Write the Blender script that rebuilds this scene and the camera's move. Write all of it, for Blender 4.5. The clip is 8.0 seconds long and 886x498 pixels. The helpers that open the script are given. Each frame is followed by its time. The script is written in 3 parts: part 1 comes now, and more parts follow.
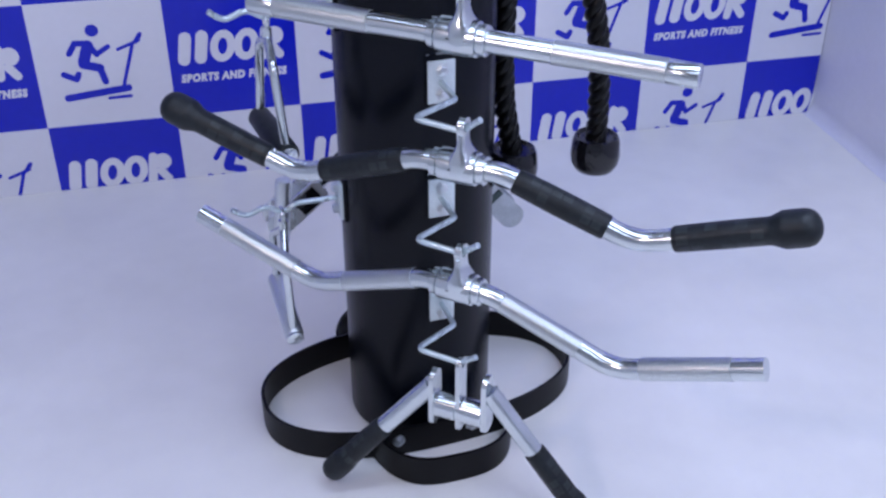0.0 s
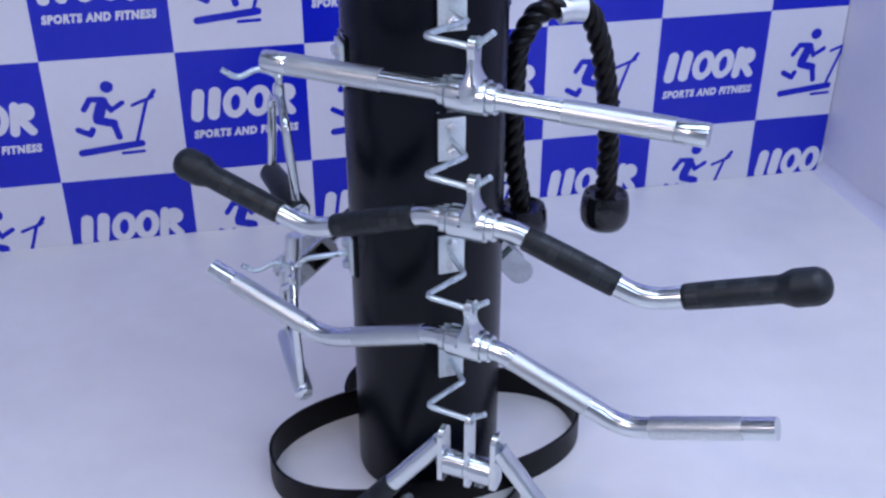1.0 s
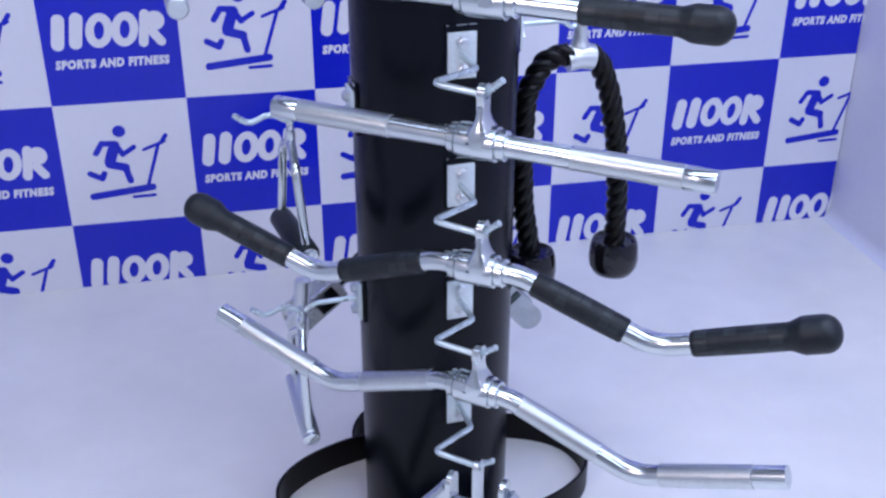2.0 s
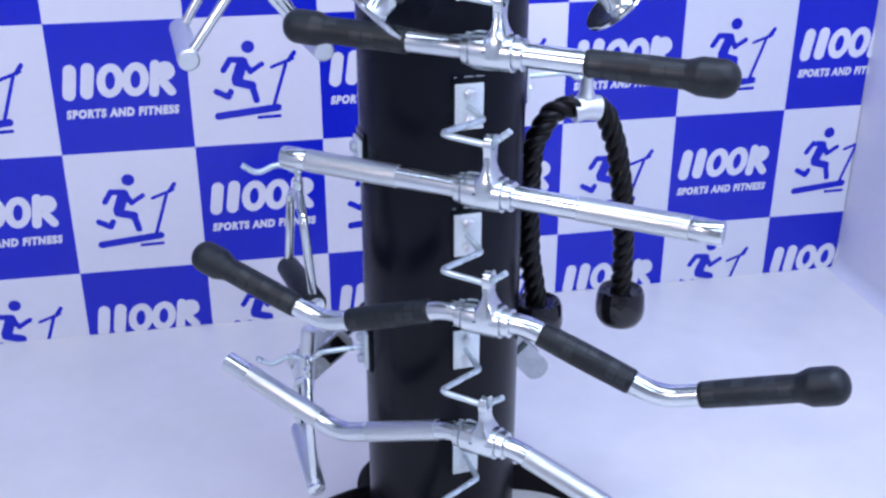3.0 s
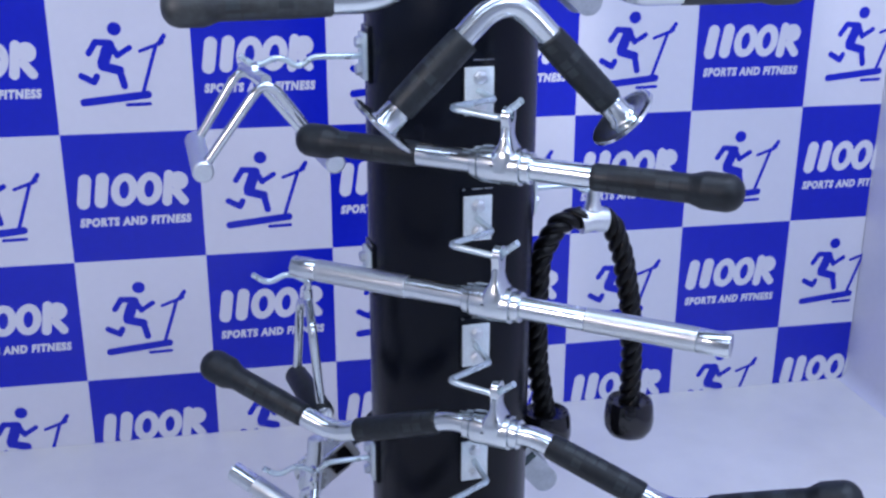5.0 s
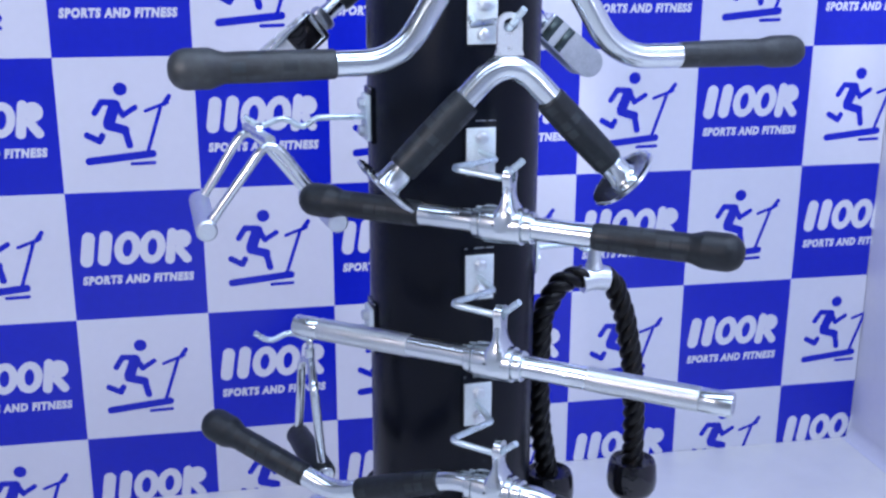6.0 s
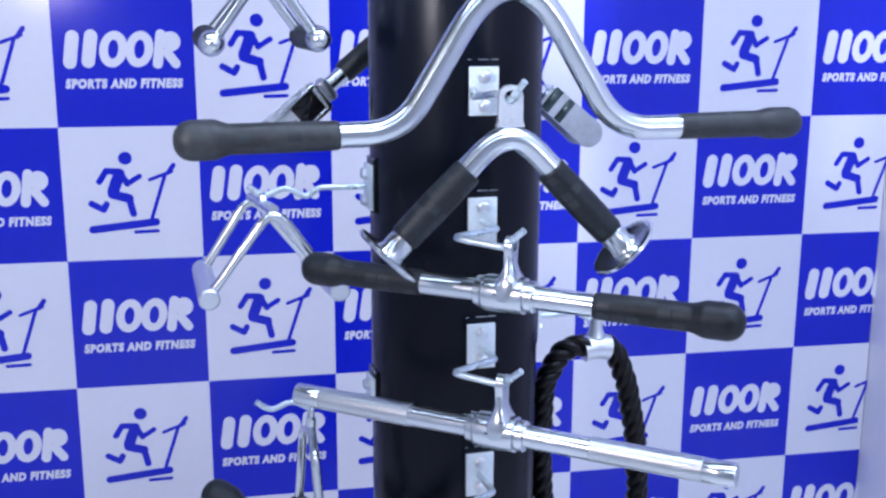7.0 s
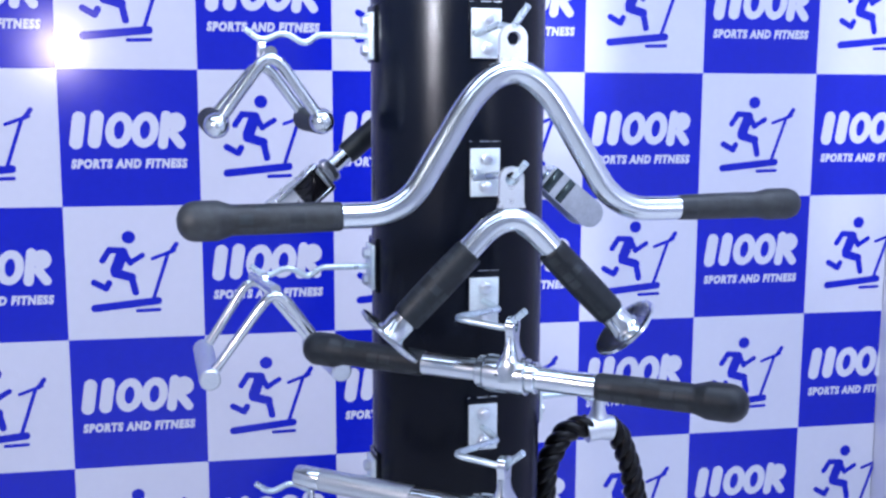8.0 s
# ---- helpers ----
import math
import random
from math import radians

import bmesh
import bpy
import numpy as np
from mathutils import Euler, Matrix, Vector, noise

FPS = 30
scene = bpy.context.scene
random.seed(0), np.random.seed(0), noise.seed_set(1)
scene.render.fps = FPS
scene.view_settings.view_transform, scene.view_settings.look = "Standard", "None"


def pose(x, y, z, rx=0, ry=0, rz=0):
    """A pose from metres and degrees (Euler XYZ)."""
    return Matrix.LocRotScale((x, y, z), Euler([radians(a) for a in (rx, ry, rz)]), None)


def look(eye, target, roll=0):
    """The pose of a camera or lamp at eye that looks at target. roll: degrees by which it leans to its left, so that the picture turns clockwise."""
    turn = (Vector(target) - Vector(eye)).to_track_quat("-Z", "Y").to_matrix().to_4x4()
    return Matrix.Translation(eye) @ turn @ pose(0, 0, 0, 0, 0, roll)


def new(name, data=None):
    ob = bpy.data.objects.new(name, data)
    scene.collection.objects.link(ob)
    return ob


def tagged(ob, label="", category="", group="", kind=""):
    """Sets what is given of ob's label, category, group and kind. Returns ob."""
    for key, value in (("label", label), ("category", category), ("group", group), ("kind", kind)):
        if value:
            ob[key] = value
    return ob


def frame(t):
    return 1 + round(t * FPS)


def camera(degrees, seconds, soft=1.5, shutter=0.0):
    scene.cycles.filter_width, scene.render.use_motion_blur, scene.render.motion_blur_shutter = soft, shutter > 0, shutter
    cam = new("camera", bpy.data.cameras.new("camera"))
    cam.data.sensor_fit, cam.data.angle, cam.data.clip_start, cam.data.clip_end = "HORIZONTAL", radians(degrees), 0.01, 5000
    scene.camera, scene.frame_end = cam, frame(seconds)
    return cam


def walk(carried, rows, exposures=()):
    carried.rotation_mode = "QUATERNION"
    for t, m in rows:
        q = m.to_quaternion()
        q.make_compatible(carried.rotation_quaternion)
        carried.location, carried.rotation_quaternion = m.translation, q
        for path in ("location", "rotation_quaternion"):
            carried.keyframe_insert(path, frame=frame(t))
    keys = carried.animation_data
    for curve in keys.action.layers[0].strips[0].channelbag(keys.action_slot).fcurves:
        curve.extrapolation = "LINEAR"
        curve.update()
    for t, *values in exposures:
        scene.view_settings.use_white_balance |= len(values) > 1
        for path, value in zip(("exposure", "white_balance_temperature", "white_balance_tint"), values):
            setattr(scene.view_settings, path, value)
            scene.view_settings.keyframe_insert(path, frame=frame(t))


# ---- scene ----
cam = camera(44.56, 8.0, soft=2.5)
# seconds, eye, then pitch, roll and yaw in degrees
PATH = [
    (0.0, -0.2584, -1.2919, 1.1030, -32.39, -0.03, -12.91),
    (0.5, -0.2589, -1.2923, 1.1046, -30.94, -0.01, -12.64),
    (1.0, -0.2592, -1.2932, 1.1058, -29.48, -0.01, -12.34),
    (1.5, -0.2596, -1.2941, 1.1071, -28.34, 0.00, -12.06),
    (3.0, -0.2604, -1.2963, 1.1111, -24.59, 0.07, -11.44),
    (3.5, -0.2609, -1.2978, 1.1125, -23.37, 0.11, -11.32),
    (4.0, -0.2614, -1.2993, 1.1142, -22.08, 0.12, -11.20),
    (4.5, -0.2618, -1.3010, 1.1160, -20.52, 0.14, -11.07),
    (6.0, -0.2637, -1.3078, 1.1220, -15.92, 0.17, -10.88),
    (6.5, -0.2644, -1.3101, 1.1239, -14.38, 0.18, -10.84),
    (7.0, -0.2649, -1.3122, 1.1259, -12.39, 0.18, -10.79),
    (7.5, -0.2650, -1.3135, 1.1276, -10.34, 0.20, -10.73),
    (8.0, -0.2652, -1.3150, 1.1292, -8.28, 0.21, -10.68),
]
EXPOSURES = [(0.0, -0.29, 6500, 10), (1.5, -0.22, 6470, 10), (2.8, 0.12, 6400, 9), (3.2, 0.14, 6420, 9), (4.5, -0.28, 6370, 8), (6.0, -0.07, 6290, 7), (8.0, 0.0, 6290, 8)]
walk(cam, [(t, pose(x, y, z, 90 + pitch, 0, yaw) @ pose(0, 0, 0, 0, 0, roll)) for t, x, y, z, pitch, roll, yaw in PATH], EXPOSURES)

# ---- light ----
world = bpy.data.worlds.new("room_air")
scene.world = world
world.use_nodes = True
world.node_tree.nodes["Background"].inputs[0].default_value = (0.60, 0.68, 1.0, 1)
world.node_tree.nodes["Background"].inputs[1].default_value = 0.05


def area_lamp(name, m, sx, sy, watts, colour):
    data = bpy.data.lights.new(name, "AREA")
    data.shape, data.size, data.size_y, data.energy, data.color = "RECTANGLE", sx, sy, watts, colour
    ob = new(name, data)
    ob.matrix_world = m
    return ob


COOL = (0.62, 0.72, 1.0)
# assumed overhead panels, unseen; powers differ to even out floor and banner
for lx, ly, watts in ((-0.75, -0.55, 15), (0.55, -0.55, 33), (-0.75, -2.2, 9), (0.55, -2.2, 32)):
    area_lamp("overhead_fill", pose(lx, ly, 2.64), 1.25, 0.60, watts, COOL)
area_lamp("highlight_lamp", look((-0.865, -0.985, 1.272), (-0.05, 0.3, 1.2)), 0.046, 0.096, 5.2, (1.0, 0.84, 0.90))
area_lamp("highlight_lamp", look((0.97, -1.75, 1.30), (0.1, 0.0, 1.1)), 0.08, 0.16, 2.5, (0.82, 0.84, 1.0))
# extra narrow lamp, added only to strengthen the bright streak on the column
streak_fill = area_lamp("highlight_lamp", look((-0.99, -1.13, 1.46), (0.0, 0.0, 1.30)), 0.10, 0.22, 1.8, (0.84, 0.88, 1.0))
streak_fill.data.spread = radians(36)

# ---- materials ----


def material(name, colour, rough=0.5, metal=0.0, grain=0.0, scale=200.0, stain=0.0, stain_scale=6.0, bump=0.0, bump_scale=400.0, coat=0.0, spec=0.5):
    """A surface with a fine grain, a broad staining and a bump, all in metres of the object."""
    mat = bpy.data.materials.new(name)
    mat.use_nodes = True
    nodes, links = mat.node_tree.nodes, mat.node_tree.links
    b = nodes["Principled BSDF"]
    b.inputs["Metallic"].default_value = metal
    b.inputs["Coat Weight"].default_value = coat
    b.inputs["Specular IOR Level"].default_value = spec
    where = nodes.new("ShaderNodeTexCoord")
    base = nodes.new("ShaderNodeRGB")
    base.outputs[0].default_value = (*colour, 1)
    out = base.outputs[0]
    for amount, size in ((grain, scale), (stain, stain_scale)):
        if amount:
            tex = nodes.new("ShaderNodeTexNoise")
            tex.inputs["Scale"].default_value, tex.inputs["Detail"].default_value = size, 6
            links.new(where.outputs["Object"], tex.inputs["Vector"])
            span = nodes.new("ShaderNodeMapRange")
            span.inputs["From Min"].default_value, span.inputs["From Max"].default_value = 0.3, 0.7
            span.inputs["To Min"].default_value, span.inputs["To Max"].default_value = 1 - amount, 1 + amount * 0.5
            links.new(tex.outputs["Fac"], span.inputs["Value"])
            mul = nodes.new("ShaderNodeMix")
            mul.data_type, mul.blend_type = "RGBA", "MULTIPLY"
            mul.inputs["Factor"].default_value = 1.0
            links.new(out, mul.inputs["A"])
            links.new(span.outputs["Result"], mul.inputs["B"])
            out = mul.outputs["Result"]
    links.new(out, b.inputs["Base Color"])
    tex = nodes.new("ShaderNodeTexNoise")
    tex.inputs["Scale"].default_value, tex.inputs["Detail"].default_value = 25.0, 5
    links.new(where.outputs["Object"], tex.inputs["Vector"])
    span = nodes.new("ShaderNodeMapRange")
    span.inputs["To Min"].default_value, span.inputs["To Max"].default_value = rough * 0.8, min(1, rough * 1.2)
    links.new(tex.outputs["Fac"], span.inputs["Value"])
    links.new(span.outputs["Result"], b.inputs["Roughness"])
    if bump:
        tex = nodes.new("ShaderNodeTexNoise")
        tex.inputs["Scale"].default_value, tex.inputs["Detail"].default_value = bump_scale, 4
        links.new(where.outputs["Object"], tex.inputs["Vector"])
        up = nodes.new("ShaderNodeBump")
        up.inputs["Strength"].default_value, up.inputs["Distance"].default_value = bump, 0.001
        links.new(tex.outputs["Fac"], up.inputs["Height"])
        links.new(up.outputs["Normal"], b.inputs["Normal"])
    return mat


CHROME = material("chrome", (0.71, 0.755, 0.76), 0.20, 1.0, bump=0.06, bump_scale=120, stain=0.08, stain_scale=20)
KNURL = material("knurled_chrome", (0.66, 0.695, 0.69), 0.35, 1.0, grain=0.22, scale=1000, bump=0.16, bump_scale=1300)
SATIN = material("satin_chrome", (0.72, 0.755, 0.77), 0.38, 1.0, grain=0.06, scale=300, bump=0.1, bump_scale=300)
LUG = material("cast_chrome", (0.80, 0.84, 0.86), 0.28, 0.65, grain=0.06, scale=300, bump=0.1, bump_scale=200)
ZINC = material("zinc_plate", (0.74, 0.82, 0.83), 0.34, 0.40, grain=0.08, scale=250, stain=0.12, stain_scale=30, bump=0.15, bump_scale=250)
ROD = material("zinc_rod", (0.66, 0.77, 0.80), 0.28, 0.65, grain=0.08, scale=250, stain=0.15, stain_scale=60)
COLUMN = material("black_powder_coat", (0.0018, 0.003, 0.007), 0.25, 0.0, bump=0.12, bump_scale=700, stain=0.3, stain_scale=4, spec=0.19)
STRIP = material("black_painted_steel", (0.003, 0.003, 0.004), 0.42, 0.0, bump=0.15, bump_scale=300, stain=0.3, stain_scale=20, spec=0.2)
RUBBER = material("black_rubber", (0.009, 0.0135, 0.0165), 0.48, 0.0, grain=0.4, scale=140, stain=0.5, stain_scale=32, bump=0.3, bump_scale=350, spec=0.38)
FADED = material("worn_rubber", (0.024, 0.029, 0.030), 0.50, 0.0, grain=0.4, scale=120, stain=0.6, stain_scale=35, bump=0.3, bump_scale=350)
PLASTIC = material("black_plastic", (0.006, 0.006, 0.008), 0.08, 0.0, bump=0.05, bump_scale=100)
NYLON = material("black_nylon", (0.0025, 0.0025, 0.003), 0.30, 0.0, grain=0.4, scale=500, bump=0.25, bump_scale=900, spec=0.22)
FLOOR = material("white_floor", (0.86, 0.84, 0.81), 0.36, 0.0, grain=0.03, scale=14, stain=0.07, stain_scale=3.2, bump=0.05, bump_scale=60)
PAINT = material("white_wall_paint", (0.80, 0.80, 0.82), 0.45, 0.0, grain=0.02, scale=80, stain=0.04, stain_scale=2, bump=0.1, bump_scale=150)
VINYL = material("white_vinyl", (0.77, 0.77, 0.83), 0.16, 0.0, grain=0.015, scale=60, stain=0.03, stain_scale=3, bump=0.06, bump_scale=8)
BLUE = material("blue_print", (0.009, 0.019, 0.53), 0.16, 0.0, grain=0.05, scale=60, stain=0.06, stain_scale=3, bump=0.06, bump_scale=8, spec=0.38)
SIDE = material("grey_wall_paint", (0.76, 0.75, 0.84), 0.40, 0.0, grain=0.02, scale=80, stain=0.05, stain_scale=2, bump=0.1, bump_scale=150)
PATCH = material("lighter_rubber", (0.019, 0.026, 0.029), 0.42, 0.0, grain=0.3, scale=140, stain=0.4, stain_scale=40, bump=0.2, bump_scale=350, spec=0.45)
UNSEEN_WALL = material("unseen_wall", (0.72, 0.72, 0.72), 0.6, 0.0, stain=0.2, stain_scale=2)
UNSEEN_CEILING = material("unseen_dark_ceiling", (0.20, 0.21, 0.22), 0.7, 0.0, stain=0.15, stain_scale=2)
DIM_STEEL = material("dim_steel", (0.46, 0.50, 0.53), 0.30, 1.0, grain=0.10, scale=300, stain=0.15, stain_scale=40, bump=0.1, bump_scale=250)
DARK_REFLECTION = material("dark_reflection_tone", (0.07, 0.095, 0.095), 0.22, 1.0, stain=0.3, stain_scale=40)

# ---- building blocks ----


def mesh(name, bm, mat, smooth=True):
    data = bpy.data.meshes.new(name)
    bmesh.ops.recalc_face_normals(bm, faces=bm.faces)
    bm.to_mesh(data)
    bm.free()
    data.materials.append(mat)
    if smooth:
        data.shade_smooth()
        data.set_sharp_from_angle(angle=radians(38))
    return data


def part(name, bm, mat, parent, label="", smooth=True):
    ob = new(name, mesh(name, bm, mat, smooth))
    ob.parent = parent
    if label:
        tagged(ob, label)
    return ob


def thing(name, m, label, category, group="", kind=""):
    ob = new(name)
    ob.empty_display_size = 0.05
    ob.matrix_world = m
    return tagged(ob, label, category, group, kind)


def rounded(pts, radius, steps=8):
    """The corners of a line of points, each turned into an arc."""
    pts = [Vector(p) for p in pts]
    out = [pts[0]]
    for a, b, c in zip(pts, pts[1:], pts[2:]):
        u, v = (a - b), (c - b)
        lu, lv = u.length, v.length
        u, v = u / lu, v / lv
        turn = math.pi - u.angle(v)
        if turn < 0.03:
            out.append(b)
            continue
        cut = min(radius * math.tan(turn / 2), lu * 0.48, lv * 0.48)
        p, q = b + u * cut, b + v * cut
        for i in range(steps + 1):
            s = i / steps
            out.append(p * (1 - s) ** 2 + b * 2 * s * (1 - s) + q * s ** 2)
    out.append(pts[-1])
    return out


def sweep(bm, pts, radius, n=20):
    """A tube along points; radius: one number or one for each point."""
    pts = [Vector(p) for p in pts]
    count = len(pts)
    rr = [radius] * count if isinstance(radius, (int, float)) else list(radius)
    tang = [(pts[min(i + 1, count - 1)] - pts[max(i - 1, 0)]).normalized() for i in range(count)]
    ref = Vector((0, 0, 1)) if abs(tang[0].z) < 0.9 else Vector((0, 1, 0))
    nor = (ref - tang[0] * ref.dot(tang[0])).normalized()
    rings = []
    for p, t, r in zip(pts, tang, rr):
        nor = (nor - t * nor.dot(t)).normalized()
        bi = t.cross(nor)
        rings.append([bm.verts.new(p + (nor * math.cos(2 * math.pi * k / n) + bi * math.sin(2 * math.pi * k / n)) * r) for k in range(n)])
    for a, b in zip(rings, rings[1:]):
        for k in range(n):
            bm.faces.new((a[k], a[(k + 1) % n], b[(k + 1) % n], b[k]))
    bm.faces.new(rings[0])
    bm.faces.new(rings[-1])
    return bm


def tube(pts, radius, n=20):
    return sweep(bmesh.new(), pts, radius, n)


def lathe(bm, origin, axis, profile, n=28):
    """A turned piece: profile rows of (along the axis, radius); radius 0 closes an end."""
    o, a = Vector(origin), Vector(axis).normalized()
    u = a.orthogonal().normalized()
    v = a.cross(u)
    rings = []
    for s, r in profile:
        c = o + a * s
        rings.append([bm.verts.new(c)] if r <= 0 else [bm.verts.new(c + (u * math.cos(2 * math.pi * k / n) + v * math.sin(2 * math.pi * k / n)) * r) for k in range(n)])
    for p, q in zip(rings, rings[1:]):
        for k in range(n):
            k2 = (k + 1) % n
            if len(p) == 1 and len(q) == 1:
                continue
            if len(p) == 1:
                bm.faces.new((p[0], q[k], q[k2]))
            elif len(q) == 1:
                bm.faces.new((p[k], p[k2], q[0]))
            else:
                bm.faces.new((p[k], p[k2], q[k2], q[k]))
    return bm


def block(bm, lo, hi, bevel=0.0, m=None):
    made = bmesh.ops.create_cube(bm, size=1)["verts"]
    lo, hi = Vector(lo), Vector(hi)
    for v in made:
        v.co = Vector([lo[i] + (v.co[i] + 0.5) * (hi[i] - lo[i]) for i in range(3)])
    if bevel:
        edges = list({e for v in made for e in v.link_edges})
        out = bmesh.ops.bevel(bm, geom=edges, offset=bevel, segments=2, affect="EDGES", profile=0.5)
        made = list({v for f in out["faces"] for v in f.verts} | {v for v in made if v.is_valid})
    if m is not None:
        bmesh.ops.transform(bm, matrix=m, verts=made)
    return bm


def plate(bm, outline, thick, m, hole=None):
    """A flat plate of that outline (x, y), extruded by thick about z = 0, with a round hole (x, y, r) if given, laid at the pose m."""
    n = len(outline)
    sides = []
    for z in (-thick / 2, thick / 2):
        sides.append([bm.verts.new(m @ Vector((x, y, z))) for x, y in outline])
    for k in range(n):
        k2 = (k + 1) % n
        bm.faces.new((sides[0][k], sides[0][k2], sides[1][k2], sides[1][k]))
    if hole is None:
        bm.faces.new(sides[0])
        bm.faces.new(sides[1])
        return bm
    hx, hy, hr = hole
    rims = []
    for z in (-thick / 2, thick / 2):
        rim = []
        for x, y in outline:
            d = Vector((x - hx, y - hy)).normalized() * hr
            rim.append(bm.verts.new(m @ Vector((hx + d.x, hy + d.y, z))))
        rims.append(rim)
    for k in range(n):
        k2 = (k + 1) % n
        for side, rim in zip(sides, rims):
            bm.faces.new((side[k], side[k2], rim[k2], rim[k]))
        bm.faces.new((rims[0][k], rims[0][k2], rims[1][k2], rims[1][k]))
    return bm


def capsule(ax, ay, bx, by, r, n=8):
    """The outline of a bar with round ends."""
    d = math.atan2(by - ay, bx - ax)
    return [(ax + r * math.cos(d + math.pi / 2 + math.pi * k / n), ay + r * math.sin(d + math.pi / 2 + math.pi * k / n)) for k in range(n + 1)] + \
        [(bx + r * math.cos(d - math.pi / 2 + math.pi * k / n), by + r * math.sin(d - math.pi / 2 + math.pi * k / n)) for k in range(n + 1)]


def between(pts, a, b):
    """The stretch of a line of points between the lengths a and b along it."""
    out, run = [], 0.0
    for p, q in zip(pts, pts[1:]):
        step = (q - p).length
        if run + step > a and run < b:
            s0, s1 = max(a, run), min(b, run + step)
            if not out:
                out.append(p.lerp(q, (s0 - run) / step))
            out.append(p.lerp(q, (s1 - run) / step))
        run += step
    return out


def length(pts):
    return sum((q - p).length for p, q in zip(pts, pts[1:]))


# ---- the room ----
WALL_Y, RIGHT_X, LEFT_X, BACK_Y, TOP = 0.802, 1.119, -2.6, -4.6, 2.7


def slab(name, lo, hi, mat, label, category):
    ob = new(name, mesh(name, block(bmesh.new(), lo, hi), mat, False))
    return tagged(ob, label, category, kind="structure")


slab("floor", (LEFT_X, BACK_Y, -0.2), (RIGHT_X, WALL_Y, 0), FLOOR, "smooth white slightly glossy floor", "floor")
slab("wall_north", (LEFT_X - 0.1, WALL_Y + 0.004, -0.2), (RIGHT_X + 0.1, WALL_Y + 0.1, TOP), PAINT, "plain white wall behind the printed banner", "wall")
slab("wall_east", (RIGHT_X, BACK_Y, -0.2), (RIGHT_X + 0.1, WALL_Y + 0.002, TOP), SIDE, "plain pale lavender-white side wall of the booth", "wall")
# unseen walls added to close the space, pale so the column mirrors brightness
slab("unseen_wall_west", (LEFT_X - 0.1, BACK_Y, -0.2), (LEFT_X, WALL_Y + 0.002, TOP), UNSEEN_WALL, "unseen plain pale grey wall on the left", "wall")
slab("unseen_wall_south", (LEFT_X - 0.1, BACK_Y - 0.1, -0.2), (RIGHT_X + 0.1, BACK_Y - 0.002, TOP), UNSEEN_WALL, "unseen plain grey wall facing the banner", "wall")
# unseen ceiling, kept dark to put dark stripes into the chrome
slab("ceiling", (LEFT_X - 0.1, BACK_Y - 0.1, TOP + 0.002), (RIGHT_X + 0.1, WALL_Y + 0.1, TOP + 0.1), UNSEEN_CEILING, "unseen plain dark grey ceiling", "ceiling")

# the cladding of the side wall curls out where it meets the floor
bm = bmesh.new()
curl = [(0.0, 0.0)] + [(-0.022 * (1 - math.sin(k * math.pi / 16)), 0.030 * (1 - math.cos(k * math.pi / 16))) for k in range(9)]
ends = [[bm.verts.new((RIGHT_X - 0.0005 + x, y, z + 0.0005)) for x, z in curl] for y in (BACK_Y + 0.01, WALL_Y - 0.004)]
for k in range(len(curl)):
    k2 = (k + 1) % len(curl)
    bm.faces.new((ends[0][k], ends[0][k2], ends[1][k2], ends[1][k]))
for rim in ends:
    bm.faces.new(rim)
tagged(new("trim", mesh("trim", bm, SIDE)), "pale lavender cladding edge curling onto the floor", "trim", kind="structure")

# ---- the printed banner ----
SQ_X, SQ_Z, GRID_X, GRID_Z = 0.254, 0.2562, -0.593, 0.9124
banner = thing("banner", pose(0, WALL_Y, 0), "glossy vinyl banner printed in a blue and white check", "banner")
part("sheet", block(bmesh.new(), (LEFT_X + 0.01, 0.0, 0.0), (RIGHT_X - 0.002, 0.003, 2.42)), VINYL, banner, "white vinyl sheet", False)

# outlines in parts of a square, from its upper left corner
EMBLEM = [
    capsule(0.412, 0.350, 0.362, 0.480, 0.043), capsule(0.318, 0.326, 0.415, 0.332, 0.024), capsule(0.316, 0.329, 0.266, 0.405, 0.023),
    capsule(0.425, 0.350, 0.468, 0.425, 0.023), capsule(0.468, 0.425, 0.558, 0.370, 0.020), capsule(0.355, 0.500, 0.474, 0.535, 0.034),
    capsule(0.474, 0.535, 0.500, 0.650, 0.026), capsule(0.308, 0.575, 0.286, 0.615, 0.024), capsule(0.286, 0.615, 0.200, 0.568, 0.024),
    capsule(0.200, 0.764, 0.662, 0.718, 0.029), capsule(0.508, 0.791, 0.672, 0.787, 0.013), capsule(0.630, 0.700, 0.744, 0.364, 0.014),
    capsule(0.630, 0.398, 0.795, 0.338, 0.013), capsule(0.768, 0.348, 0.808, 0.292, 0.018),
    [(0.461 + 0.050 * math.cos(a * math.pi / 10), 0.233 + 0.048 * math.sin(a * math.pi / 10)) for a in range(20)],
]


def flat_piece(name, bm, mat):
    bm.normal_update()
    for f in bm.faces:
        if f.normal.y > 0:
            f.normal_flip()
    data = bpy.data.meshes.new(name)
    bm.to_mesh(data)
    bm.free()
    data.materials.append(mat)
    return data


def printed(name, outline, lift, mat):
    """A flat printed shape, in metres from a square's upper left corner, lifted a little off the sheet."""
    bm = bmesh.new()
    bm.faces.new([bm.verts.new((x * SQ_X, -lift, -v * SQ_Z)) for x, v in outline])
    return flat_piece(name, bm, mat)


